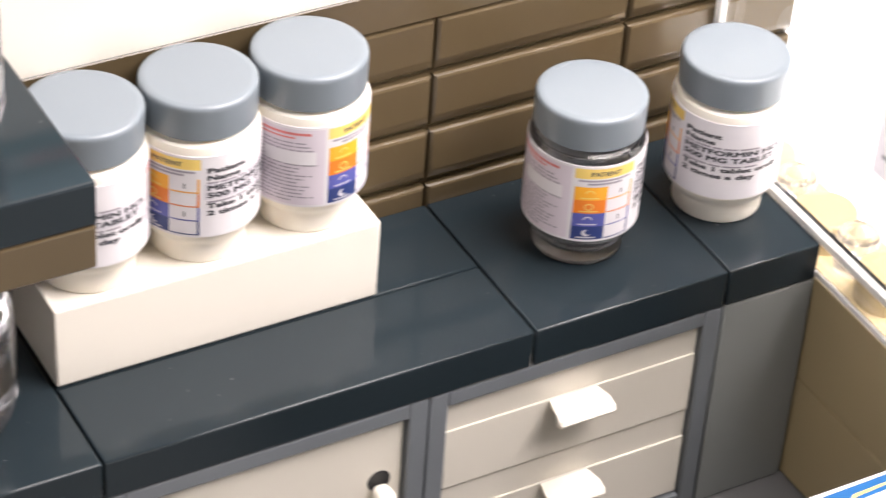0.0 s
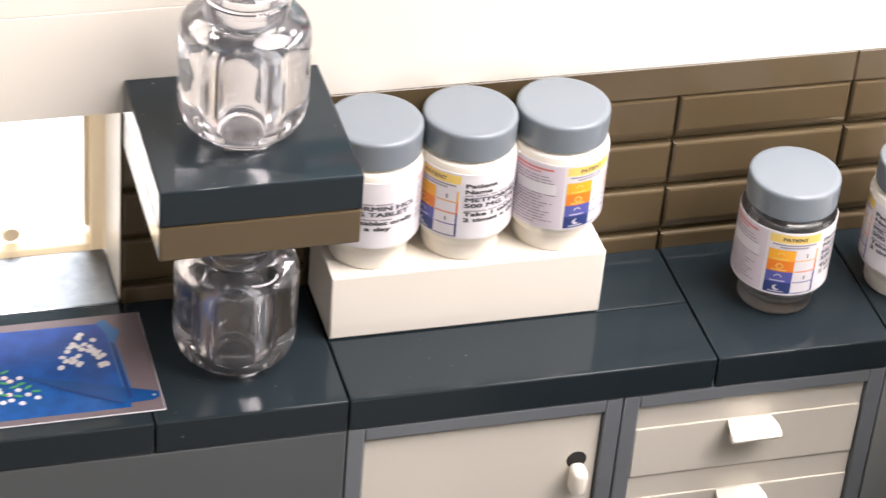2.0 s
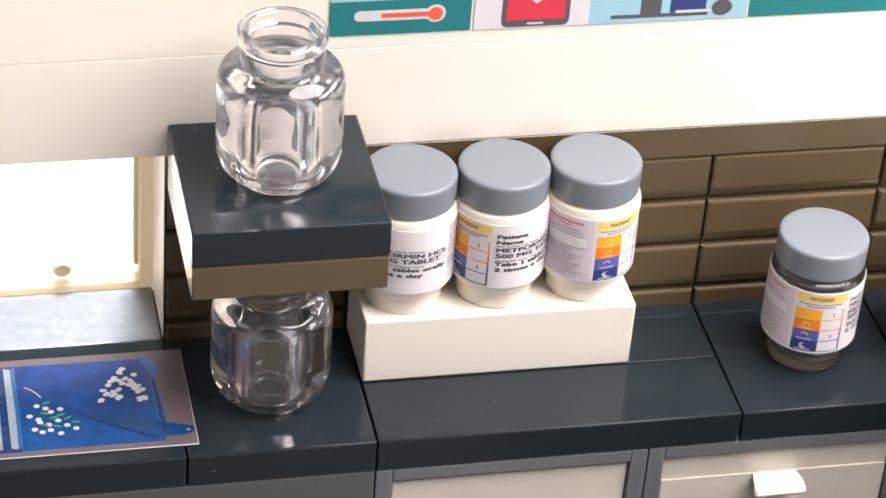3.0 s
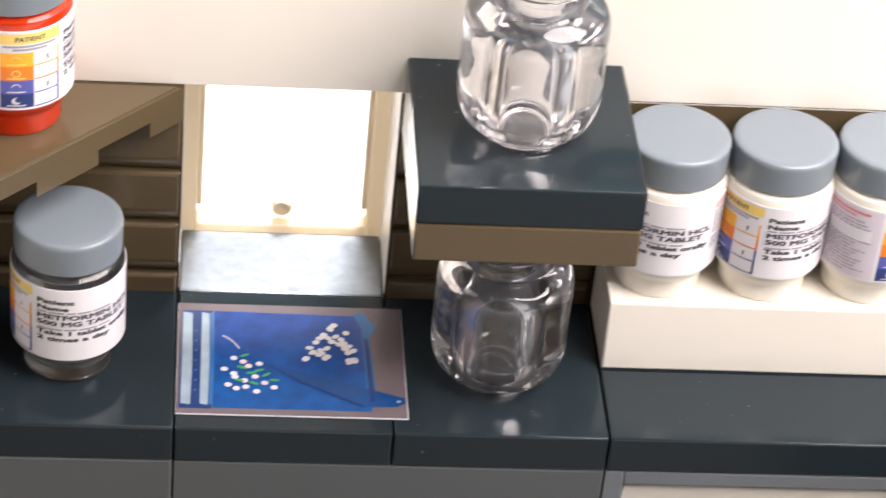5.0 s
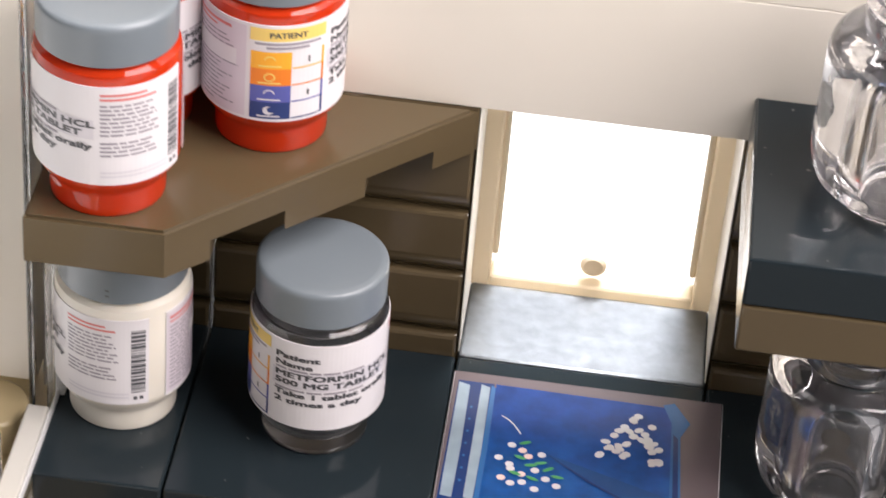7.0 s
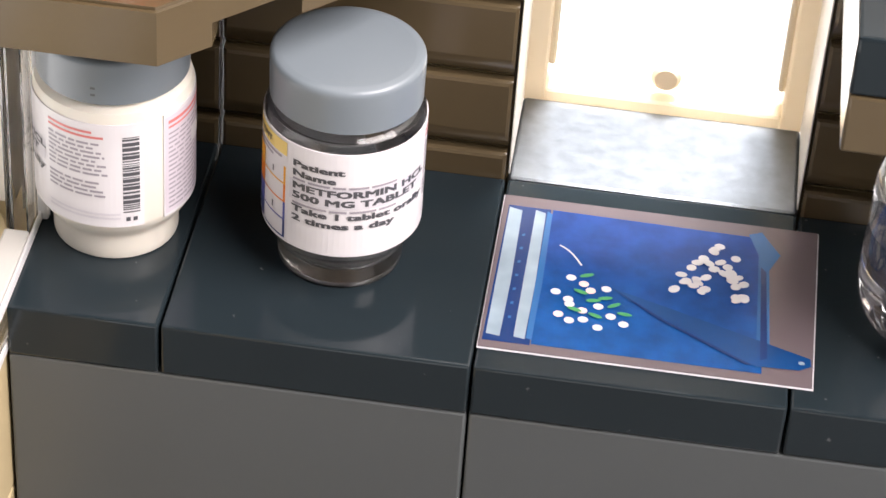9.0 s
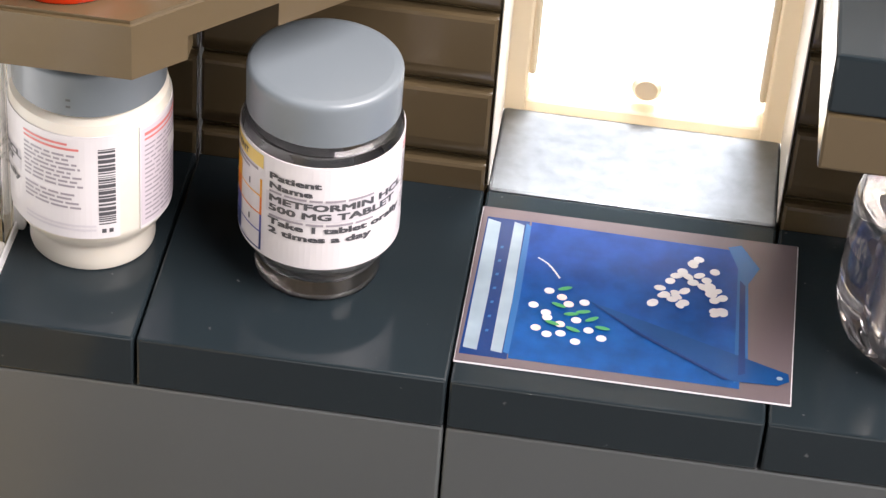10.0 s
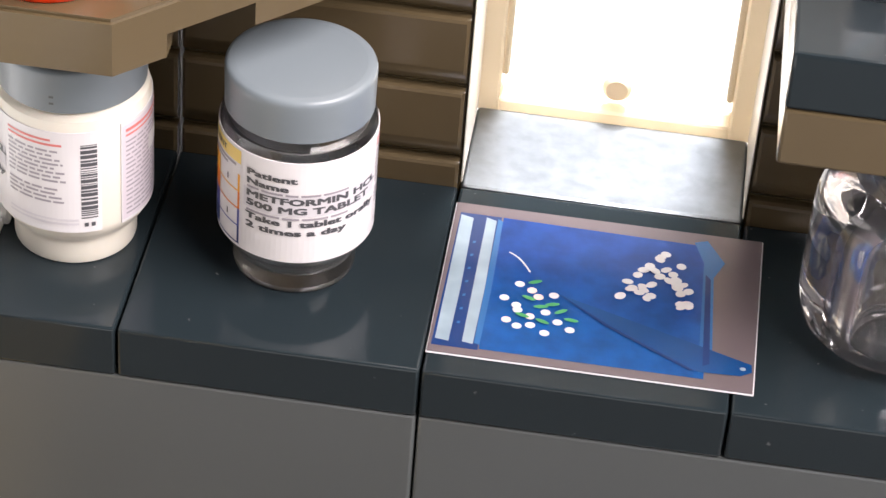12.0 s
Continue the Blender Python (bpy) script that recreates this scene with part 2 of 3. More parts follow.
def text_mesh(body, size, stretch=1.25, bold=0.0):
    """Letters of the built-in font as flat polygons: a list of outlines in millimetres, left-aligned on the base line."""
    cu = bpy.data.curves.new("letters", "FONT")
    cu.body, cu.size, cu.resolution_u, cu.offset = body, size, 2 if size < 3 else 6, bold
    ob = bpy.data.objects.new("letters", cu)
    scene.collection.objects.link(ob)
    me = bpy.data.meshes.new_from_object(ob.evaluated_get(bpy.context.evaluated_depsgraph_get()))
    vs = [(v.co.x * stretch, v.co.y) for v in me.vertices]
    fs = [tuple(p.vertices) for p in me.polygons]
    bpy.data.objects.remove(ob)
    bpy.data.meshes.remove(me)
    return vs, fs


# ---- large structure ----
ground = link_mesh("ground", boxed(-330, 330, -300, 330, -30, -25.6, 0), SHEET)
tagged(ground, "seamless white photo sheet under the model", "ground", kind="structure")
floor = link_mesh("floor", boxed(-72, 72, -110, 30, -25.55, -22.4, 0.1), FLOOR)
tagged(floor, "plain grey toy building plate under the room", "floor", kind="structure")

# unseen dim wall, added to block low light through the tent's open front
room = link_mesh("wall_south", boxed(-700, 700, -460, -450, -30, 520, 0), BLOCKER)
tagged(room, "unseen dim grey wall added to block front light", "wall", kind="structure")

# back wall: backing, white upper courses; the dark tan bricks come last in the file
wall = thing("wall_north", 0, 0, 0, "back wall of dark tan masonry bricks under smooth white courses", "wall", kind="structure")
part("wall_core", boxed(-32, -16, 16.75, 24, -22.4, -3.25, 0.1), BROWN, wall)
for x0, x1 in ((-64, -48.12), (-47.88, -32), (-16, 64)):
    part("wall_core", boxed(x0, x1, 16.75, 24, -22.4, 16, 0.1), BROWN, wall)
for z0, z1 in ((19.2, 28.78), (28.82, 62)):
    part("wall_panel", boxed(-64, 64, 16.0, 24, z0, z1, 0.05), WHITE, wall, "smooth white plastic wall course")
for x0, x1 in ((-56, -48.05), (-47.95, -32), (-16, -0.05), (0.0, 47.95), (48.0, 64)):
    part("top_plate", boxed(x0, x1, 16.0, 24, 16.03, 19.18, 0.12), BROWN, wall, "dark tan plate course")
pillar = link_mesh("wall_west", boxed(-72, -57.5, 8, 24, 0.25, 62, 0.15), WHITE)
tagged(pillar, "plain white plastic end pier beside the counter", "wall", kind="structure")

# window in the back wall
window = thing("window_1", -24, 24, 0, "cream plastic window frame with bright daylight behind", "window", kind="structure")
bm = bmesh.new()
box(bm, -8.0, -6.75, 0.1, 2.2, -0.4, 19.2, 0.12)
box(bm, 6.75, 8.0, 0.1, 2.2, -0.4, 19.2, 0.12)
box(bm, -6.75, 6.75, 0.1, 2.2, -0.4, 0.55, 0.12)
box(bm, -6.75, -6.35, 0.9, 2.2, 1.7, 19.2, 0.12)
box(bm, 6.35, 6.75, 0.9, 2.2, 1.7, 19.2, 0.12)
part("window_frame", bm, CREAM, window)
# white sheets paint the window's light onto the brown brick ends
for x0, x1 in ((-7.98, -7.9), (7.9, 7.98)):
    part("reveal", boxed(x0, x1, -7.6, 0.05, 0.02, 19.15, 0.02), WHITE, window, "thin white sheet for window light on the brick end")
pane = part("pane", boxed(-7.2, 7.2, 1.5, 1.9, -0.2, 19.19, 0), PANEL, window, "clear window pane")
pane.visible_shadow = False
bm = lathe(bmesh.new(), [(0, 0), (0.7, 0.0), (0.86, 0.15), (0.86, 0.45), (0.65, 0.7), (0, 0.75)], 24)
bmesh.ops.rotate(bm, verts=bm.verts, matrix=Matrix.Rotation(radians(90), 3, "X"))
bmesh.ops.translate(bm, verts=bm.verts, vec=(0, 1.45, 1.7))
part("moulding_pip", bm, PIP, window, "small cream moulding pip", True)

# end walls: tan courses, clear panels standing on them
def end_wall(name, sign, y0, y1, sheet, back, shift):
    w = thing(name, 0, 0, 0, "tan brick end wall carrying a clear plastic panel", "wall", kind="structure")
    a, b = sorted((56.1 * sign, 64 * sign))
    for z1 in (-3.2, -12.8):
        part("brick", boxed(a, b, y0, back, z1 - 9.58, z1, 0.15), TAN, w)
    n = int((y1 - y0) / 8)
    knob = None
    for i in range(n):
        if knob is None:
            knob = part("stud", lathe(bmesh.new(), [(0, 0), (2.4, 0), (2.4, 2.35), (2.33, 2.5), (2.2, 2.58), (0, 2.6)], 28), TAN, w, "round tan stud", True)
            o = knob
        else:
            o = tagged(new("stud", knob.data), "round tan stud")
            o.parent = w
        o.location = (60 * sign * MM, (y1 - 4 - 8 * i + shift) * MM, -3.2 * MM)
    bm = bmesh.new()
    s = sorted((56.15 * sign, 57.35 * sign))
    whole = sheet == y1 - y0
    box(bm, s[0], s[1], y1 - sheet, y1, 0.72 if whole else -3.15, 50, 0.2, 2)
    box(bm, s[0], s[1], y0, y1 if whole else y1 - sheet - 0.02, -3.15, 0.12, 0.1, 2)
    pane = part("clear_sheet", bm, PANEL, w, "clear upright panel sheet", True)
    pane.visible_shadow = False
    part("bottom_rail", boxed(*sorted((56.02 * sign, 57.4 * sign)), y0, y1 - (0.3 if whole else sheet + 0.05), 0.14, 0.7, 0.16, 2), SMOKE, w, "thick greyish clear bottom bar", True)
    # added whitish strips give the clear panel its glints and glare
    part("rail_glint", boxed(*sorted((55.86 * sign, 56.0 * sign)), y0, y1 - 0.3, -0.05, 0.6, 0.05, 2), GLINT, w, "pale strip painted as the glint on the bottom bar", True)
    part("foot_glare", boxed(*sorted((55.98 * sign, 56.13 * sign)), y0, y1 - 0.3, -3.15, -2.6, 0.06, 2), GLINT, w, "pale strip painted as glare at the panel foot", True)
    part("back_glint", boxed(*sorted((55.5 * sign, 56.1 * sign)), y1 - 0.75, y1 - 0.15, 0.02, 50, 0.15, 2), GLINT, w, "pale strip painted as light caught on the panel's back", True)
    for i in range(n - 1):
        bm = lathe(bmesh.new(), [(0, 0), (1.6, 0), (1.6, 3.0), (1.4, 3.2), (0.9, 3.2), (0.85, 0.6), (0, 0.6)], 28, 60 * sign, y1 - 8 - 8 * i + shift, -3.17)
        part("clear_pin", bm, CLEAR, w, "clear round pin", True).visible_shadow = False
    return w


end_wall("wall_east", 1, -56, 16, 72, 16, 0)
end_wall("wall_south_west", -1, -56, 8, 2.5, 24, 2.6)

# ---- counter ----
worktop = thing("worktop", 0, 0, 0, "glossy dark grey worktop of smooth square tiles", "worktop")
for x0, x1, y0, y1 in ((-56, -48, 0, 16), (-48, -32, 0, 16), (-32, -16, 0, 16), (-16, 0, 0, 16), (0, 32, 0, 8), (0, 32, 8, 16), (32, 48, 0, 16), (48, 56, 0, 16)):
    part("tile", boxed(x0 + 0.07, x1 - 0.07, y0 + (0.04 if y0 else 0), y1 - (0.04 if y1 < 16 else 0.02), -3.18, 0, 0.16, 2), DARK, worktop, smooth=True)
sill = link_mesh("window_sill", boxed(-31.95, -16.05, 16.05, 24.0, -3.18, -0.02, 0.25, 2), SILVER, smooth=True)
tagged(sill, "smudged flat silver tile forming the window sill", "window sill", kind="structure")


def base_unit(x0, x1, mat, label):
    u = thing("base_cabinet", (x0 + x1) / 2, 8, -22.4, label, "cabinet", "base cabinets under the worktop")
    w = (x1 - x0) / 2 - 0.06
    part("body", boxed(-w, w, -7.95, 7.9, 0, 19.18, 0.18, 2), mat, u, smooth=True)
    return u


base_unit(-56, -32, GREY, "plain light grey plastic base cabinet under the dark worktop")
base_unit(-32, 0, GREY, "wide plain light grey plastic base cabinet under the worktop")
base_unit(48, 56, LITGREY, "narrow plain light grey plastic base cabinet beside the drawers")


def cupboard_shell(u, w, depth, h):
    t = 1.45
    for name, *dims in (("side_panel", -w, -w + t, -depth, depth, 0, h), ("side_panel", w - t, w, -depth, depth, 0, h),
                        ("top_panel", -w + t, w - t, -depth, depth, h - t + 0.1, h), ("bottom_panel", -w + t, w - t, -depth, depth, 0, t)):
        part(name, boxed(*dims, 0.16, 2), FRAME, u, "mid-grey plastic frame", True)
    part("back_panel", boxed(-w + t, w - t, depth - 1.2, depth, t, h - t, 0), FRAME, u)


cup = thing("door_cabinet", 12, 8, -22.4, "grey plastic cabinet with one white door, closed", "cabinet", "base cabinets under the worktop")
cupboard_shell(cup, 11.94, 7.95, 19.18)
door = part("door", boxed(-10.4, 10.4, -7.45, -6.4, 1.5, 17.4, 0.2, 2), SHADEDWHITE, cup, "white plastic door", True)
# no opening is cut: a near-black disc paints the hole's shade
bm = bmesh.new()
lathe(bm, [(0.9, 0), (0.9, 0.05), (0, 0.05)], 28)
bmesh.ops.rotate(bm, verts=bm.verts, matrix=Matrix.Rotation(radians(90), 3, "X"))
bmesh.ops.translate(bm, verts=bm.verts, vec=(8.6, -7.42, 12.5))
part("finger_hole", bm, HOLE, door, "flat dark disc for the shade in the finger hole")
bm = bmesh.new()
box(bm, 7.9, 9.3, -9.3, -7.4, 9.6, 12.4, 0.55, 3)
part("handle", bm, WHITE, door, "rounded white peg handle", True)

chest = thing("drawer_cabinet", 36, 8, -22.4, "grey plastic cabinet with two white drawers, closed", "cabinet", "base cabinets under the worktop")
cupboard_shell(chest, 11.94, 7.95, 19.18)
for z0, z1 in ((9.72, 17.65), (1.6, 9.66)):
    d = part("drawer", boxed(-10.4, 10.4, -7.45, -6.2, z0, z1, 0.12, 2), SHADEDWHITE, chest, "white plastic drawer in a shaded tone", True)
    part("rim", boxed(-10.36, 10.36, -7.62, -7.4, z0 + 0.05, z1 - 2.5, 0.1, 2), SHADEDWHITE, d, "raised lower panel of the drawer", True)
    bm = bmesh.new()
    side = [(-7.5, z1 - 2.55), (-9.2, z1 - 2.6), (-9.75, z1 - 2.8), (-9.95, z1 - 3.15), (-9.75, z1 - 3.5), (-9.3, z1 - 3.7), (-8.9, z1 - 3.6), (-8.7, z1 - 3.3), (-7.5, z1 - 3.25)]
    ends = [[bm.verts.new((x + (0.35 if y > -9 else 0) * (1 if x < 0 else -1), y, z)) for y, z in side] for x in (-2.3, 2.3)]
    bm.faces.new(ends[0])
    bm.faces.new(ends[1][::-1])
    for i in range(len(side)):
        j = (i + 1) % len(side)
        bm.faces.new((ends[0][j], ends[0][i], ends[1][i], ends[1][j]))
    bmesh.ops.recalc_face_normals(bm, faces=bm.faces)
    bmesh.ops.bevel(bm, geom=[e for e in bm.edges if abs(e.verts[0].co.x - e.verts[1].co.x) < 0.1], offset=0.12, segments=2, affect="EDGES")
    part("handle", bm, WHITE, d, "white lip handle with a rolled edge", True)

riser = link_mesh("riser_block", boxed(0.1, 23.9, 8.05, 15.95, 0, 6.4, 0.2, 2), WHITE, smooth=True)
tagged(riser, "smooth white plastic riser block standing on the worktop", "display stand")

# ---- shelves ----
shelf = thing("wall_shelf", -8, 8, 16, "square wall shelf, dark grey tile on a dark tan plate", "shelf")
part("shelf_plate", boxed(-7.9, 7.9, -8, 8, 0, 3.17, 0.18, 2), BROWN, shelf, "dark tan plate", True)
part("shelf_tile", boxed(-7.95, 7.95, -8, 8, 3.22, 6.4, 0.2, 2), DARK, shelf, "glossy dark grey tile", True)

corner = thing("corner_shelf", -56, 0, 16, "dark tan corner shelf with a cut-off front corner", "shelf")
def sheer(bm, top):
    """Softens only the edges of the upper face, so that flush pieces meet without a groove."""
    es = [e for e in bm.edges if all(abs(v.co.z - top) < 1e-6 for v in e.verts)]
    bmesh.ops.bevel(bm, geom=es, offset=0.2, segments=2, affect="EDGES")


bm = bmesh.new()
prism(bm, [(0, 0.05), (8, 0.05), (23.9, 15.9), (0, 15.9)], 1.35, 3.2)
sheer(bm, 3.2)
part("shelf_plate", bm, BROWN, corner, "dark tan wedge plate", True)
for name, x0, x1 in (("front_edge", 8, 10.2), ("underside_rib", 13.9, 18.0), ("underside_rib", 21.6, 23.88)):
    bm = bmesh.new()
    y0, y1 = x0 - 7.95, x1 - 7.95
    head = [(0, 0.05)] if name == "front_edge" else []
    back = [(x1, y1 + 1.3), (0, y1 + 1.3)] if head else [(x1, min(y1 + 1.6, 15.9)), (x0, min(y1 + 1.6, 15.9))]
    prism(bm, head + [(x0, y0), (x1, y1)] + back, 0, 1.35)
    part(name, bm, BROWN, corner)

# ---- medicine jars ----
R = 4.18


def curved(bm, u0, u1, z0, z1, r, mat, step=4.0):
    """A patch on the jar's round wall. u: degrees to the right seen from outside, from the front."""
    n = max(1, int(math.ceil(abs(u1 - u0) / step)))
    rows = []
    for i in range(n + 1):
        a = radians(u0 + (u1 - u0) * i / n)
        rows.append([bm.verts.new((r * math.sin(a), -r * math.cos(a), z)) for z in (z0, z1)])
    for (a, b), (c, d) in zip(rows, rows[1:]):
        bm.faces.new((a, c, d, b)).material_index = mat


def curved_oval(bm, u, z, du, dz, r, mat, start, end):
    """A printed oval, or the part of one from start to end degrees, on the jar's round wall."""
    n = 10
    ring = []
    for i in range(n + 1 if end - start < 360 else n):
        t = radians(start + (end - start) * i / n)
        a = radians(u + du * math.cos(t))
        ring.append(bm.verts.new((r * math.sin(a), -r * math.cos(a), z + dz * math.sin(t))))
    bm.faces.new(ring).material_index = mat


def curved_text(bm, body, u, z, size, r, mat, degrees, weight=0.0):
    """Lettering wrapped on the jar, fitted to the given width in degrees; weight thickens the strokes."""
    vs, fs = text_mesh(body, size, 1.0)
    wide = max(x for x, _ in vs)
    for n, (dx, dz) in enumerate(((0, 0), (weight, 0), (0, weight * 0.5), (weight, weight * 0.5)) if weight else ((0, 0),)):
        new_v = []
        for x, y in vs:
            a = radians(u + x / wide * degrees) + dx / r
            q = r + 0.002 * n
            new_v.append(bm.verts.new((q * math.sin(a), -q * math.cos(a), z + y + dz)))
        for f in fs:
            bm.faces.new([new_v[i] for i in f]).material_index = mat


def label_mesh():
    """The printed wrap-round label: dosage table, drug text, directions with bar code, leaflet panel."""
    rng = random.Random(7)
    bm = bmesh.new()
    z0, z1 = 2.85, 9.3
    h = z1 - z0
    at = lambda v: z1 - v * h
    curved(bm, -91, 253, z0, z1, R, 0)
    curved(bm, 253, -91, z0, z1, R - 0.05, 0)
    for u in (-91, 253):
        a = radians(u)
        c = [bm.verts.new((q * math.sin(a), -q * math.cos(a), z)) for q, z in ((R - 0.05, z0), (R, z0), (R, z1), (R - 0.05, z1))]
        bm.faces.new(c if u > 0 else c[::-1])
    for z in (z0, z1):
        for u in range(-91, 253, 4):
            c = [(math.sin(radians(v)) * q, -math.cos(radians(v)) * q, z) for v, q in ((u, R - 0.05), (u, R), (u + 4, R), (u + 4, R - 0.05))]
            bm.faces.new([bm.verts.new(p) for p in (c if z == z0 else c[::-1])])
    p, q = R + 0.02, R + 0.035
    # dosage table
    curved(bm, 1, 63, at(0.16), at(0.03), p, 6)
    curved_text(bm, "PATIENT", 16, at(0.125), 0.5, q, 3, 30, 0.03)
    curved(bm, 1, 63, at(0.25), at(0.16), p, 0)
    curved(bm, 5, 58, at(0.2), at(0.175), q, 4)
    curved(bm, 14, 48, at(0.24), at(0.215), q, 4)
    for i, ink in enumerate((7, 8, 9, 10)):
        a, b = at(0.27 + 0.175 * i), at(0.27 + 0.175 * (i + 1))
        curved(bm, 2, 34, b, a, p, ink)
        mid, light = (a + b) / 2 + 0.02, (6, 6, 2, 2)[i]
        arc = (0, 180) if i in (0, 2) else (0, 360)
        curved_oval(bm, 17, mid, 4.6, 0.3, q, light, *arc)
        curved_oval(bm, 17 + (2.2 if i == 3 else 0), mid + (0.08 if i == 3 else 0), 3.4, 0.21, q + 0.012, ink, *arc)
        curved(bm, 8, 26, b + 0.14, b + 0.24, q, (6, 6, 2, 2)[i])
        curved(bm, 35, 61, b, b + 0.09, p, ink)
        curved(bm, 60, 62, b, a, p, ink)
        if i in (0, 2):
            curved_text(bm, "1", 46, b + 0.35, 0.55, q, 3, 2.5, 0.04)
    # drug text
    curved(bm, 66, 176, at(0.53), at(0.335), p, 2)
    for body, v, size, wide in (("Patient", 0.2, 0.52, 38), ("Name", 0.29, 0.52, 32), ("METFORMIN HCL", 0.415, 0.56, 108), ("500 MG TABLET", 0.505, 0.56, 98),
                                ("Take 1 tablet orally", 0.635, 0.52, 106), ("2 times a day", 0.725, 0.52, 76)):
        curved_text(bm, body, 68, at(v), size, q, 3, wide, 0.085)
    for u, w, v in ((69, 10, 0.31), (81, 16, 0.31), (99, 9, 0.31), (110, 14, 0.31), (126, 20, 0.31), (69, 26, 0.545), (97, 12, 0.545), (111, 19, 0.545), (132, 14, 0.545)):
        curved(bm, u, u + w, at(v + 0.02), at(v), q, 4)
    # directions: unreadable small print as bars, and a bar code
    for v, w in ((0.07, 36), (0.115, 44)):
        curved(bm, 181, 181 + w, at(v + 0.022), at(v), p, 5)
    v = 0.18
    while v < 0.72:
        if abs(v - 0.5) > 0.025:
            u = 181.0
            end = 181 + rng.uniform(36, 51)
            while u < end:
                w = min(rng.uniform(4, 13), end - u)
                curved(bm, u, u + w, at(v + 0.02), at(v), p, 4)
                u += w + 1.6
        v += 0.042
    for v in (0.86, 0.9):
        curved(bm, 181, 236, at(v + 0.02), at(v), p, 2)
    v = 0.12
    while v < 0.86:
        w = rng.choice((0.008, 0.012, 0.02, 0.035))
        curved(bm, 238, 250, at(v + w), at(v), p, 3)
        v += w + rng.choice((0.008, 0.012, 0.016))
    curved(bm, 240, 243, at(0.94), at(0.9), p, 3)
    curved(bm, 245, 248, at(0.94), at(0.9), p, 3)
    # leaflet panel
    curved(bm, 270, 358, at(0.97), at(0.03), p, 1)
    curved(bm, 273, 345, at(0.1), at(0.07), q, 5)
    curved(bm, 273, 330, at(0.145), at(0.125), q, 5)
    v = 0.19
    while v < 0.92:
        u = 273.0
        end = rng.uniform(328, 353)
        while u < end:
            w = min(rng.uniform(4, 15), end - u)
            curved(bm, u, u + w, at(v + 0.016), at(v), q, 4)
            u += w + 1.5
        v += 0.045
    curved(bm, 300, 350, at(0.46), at(0.3), q + 0.01, 0)
    return bm


LABEL = None


def medicine_jar(x, y, z, turn, body, label):
    """turn: degrees by which the label's dosage table is turned to the right."""
    global LABEL
    jar = thing("medicine_jar", x, y, z, label, "jar", "medicine jars", turn=turn)
    clear = body is not JARWHITE
    outer = [(0, 0.12), (2.6, 0.12), (2.8, 0), (3.15, 0), (3.26, 0.08), (3.29, 0.2), (3.29, 0.6), (3.3, 1.3), (3.3, 1.45), (3.36, 1.7), (3.75, 2.1), (4.04, 2.6), (4.12, 3.0), (4.12, 9.45), (4.02, 9.85), (3.75, 10.05), (3.6, 10.15), (3.52, 11.8)]
    inner = [(2.9, 11.8), (2.85, 10.0), (3.55, 9.5), (3.6, 3.2), (3.25, 2.3), (2.75, 1.7), (2.74, 1.5), (2.7, 1.1), (2.6, 0.95), (2.4, 0.9), (0, 0.9)]
    part("jar_body", lathe(bmesh.new(), outer + inner if clear else outer + [(0, 11.6)], 64), body, jar, "", True)
    cap = [(0, 11.9), (3.54, 11.9), (3.57, 10.3), (3.84, 10.3), (3.9, 10.36), (3.905, 10.6), (3.93, 12.35), (3.93, 12.58), (3.9, 12.72), (3.82, 12.82), (3.7, 12.87), (3.4, 12.9), (0, 12.92)]
    part("cap", lathe(bmesh.new(), cap, 64), CAP, jar, "smooth grey push-on cap", True)
    if LABEL is None:
        LABEL = part("label", label_mesh(), LABELINKS, jar, "printed white pharmacy label")
    else:
        o = new("label", LABEL.data)
        o.parent = jar
        tagged(o, "printed white pharmacy label")
    return jar


CLEARTXT = "clear medicine jar with grey cap and printed label"
WHITETXT = "white medicine jar with grey cap and printed label"
ORTXT = "orange see-through medicine jar with grey cap on corner shelf"
medicine_jar(-40, 8, 0, -98, CLEAR, CLEARTXT + " on the worktop")
marked = medicine_jar(-52, 8, 0, -219.6, JARWHITE, "white medicine jar with grey cap under the corner shelf")
bm = bmesh.new()
for z in (10.95, 11.35):
    curved(bm, 216.4, 219.8, z, z + 0.13, 4.06, 0)
part("mould_mark", bm, GREY, marked, "small dark mark on the cap")
medicine_jar(4, 12, 6.4, -136, JARWHITE, WHITETXT + " on the riser")
medicine_jar(12, 12, 6.4, -85, JARWHITE, WHITETXT + " on the riser")
medicine_jar(20, 12, 6.4, -8, JARWHITE, WHITETXT + " on the riser")
medicine_jar(40, 8, 0, -43, CLEAR, CLEARTXT + " on the worktop")
medicine_jar(52, 8, 0, -147, JARWHITE, "white medicine jar with grey cap at the counter end")
medicine_jar(-52, 4, 19.2, -174.6, ORANGE, ORTXT)
medicine_jar(-44, 12, 19.2, -11.4, ORANGE, ORTXT)
medicine_jar(-52, 12, 19.2, -70, ORANGE, ORTXT)


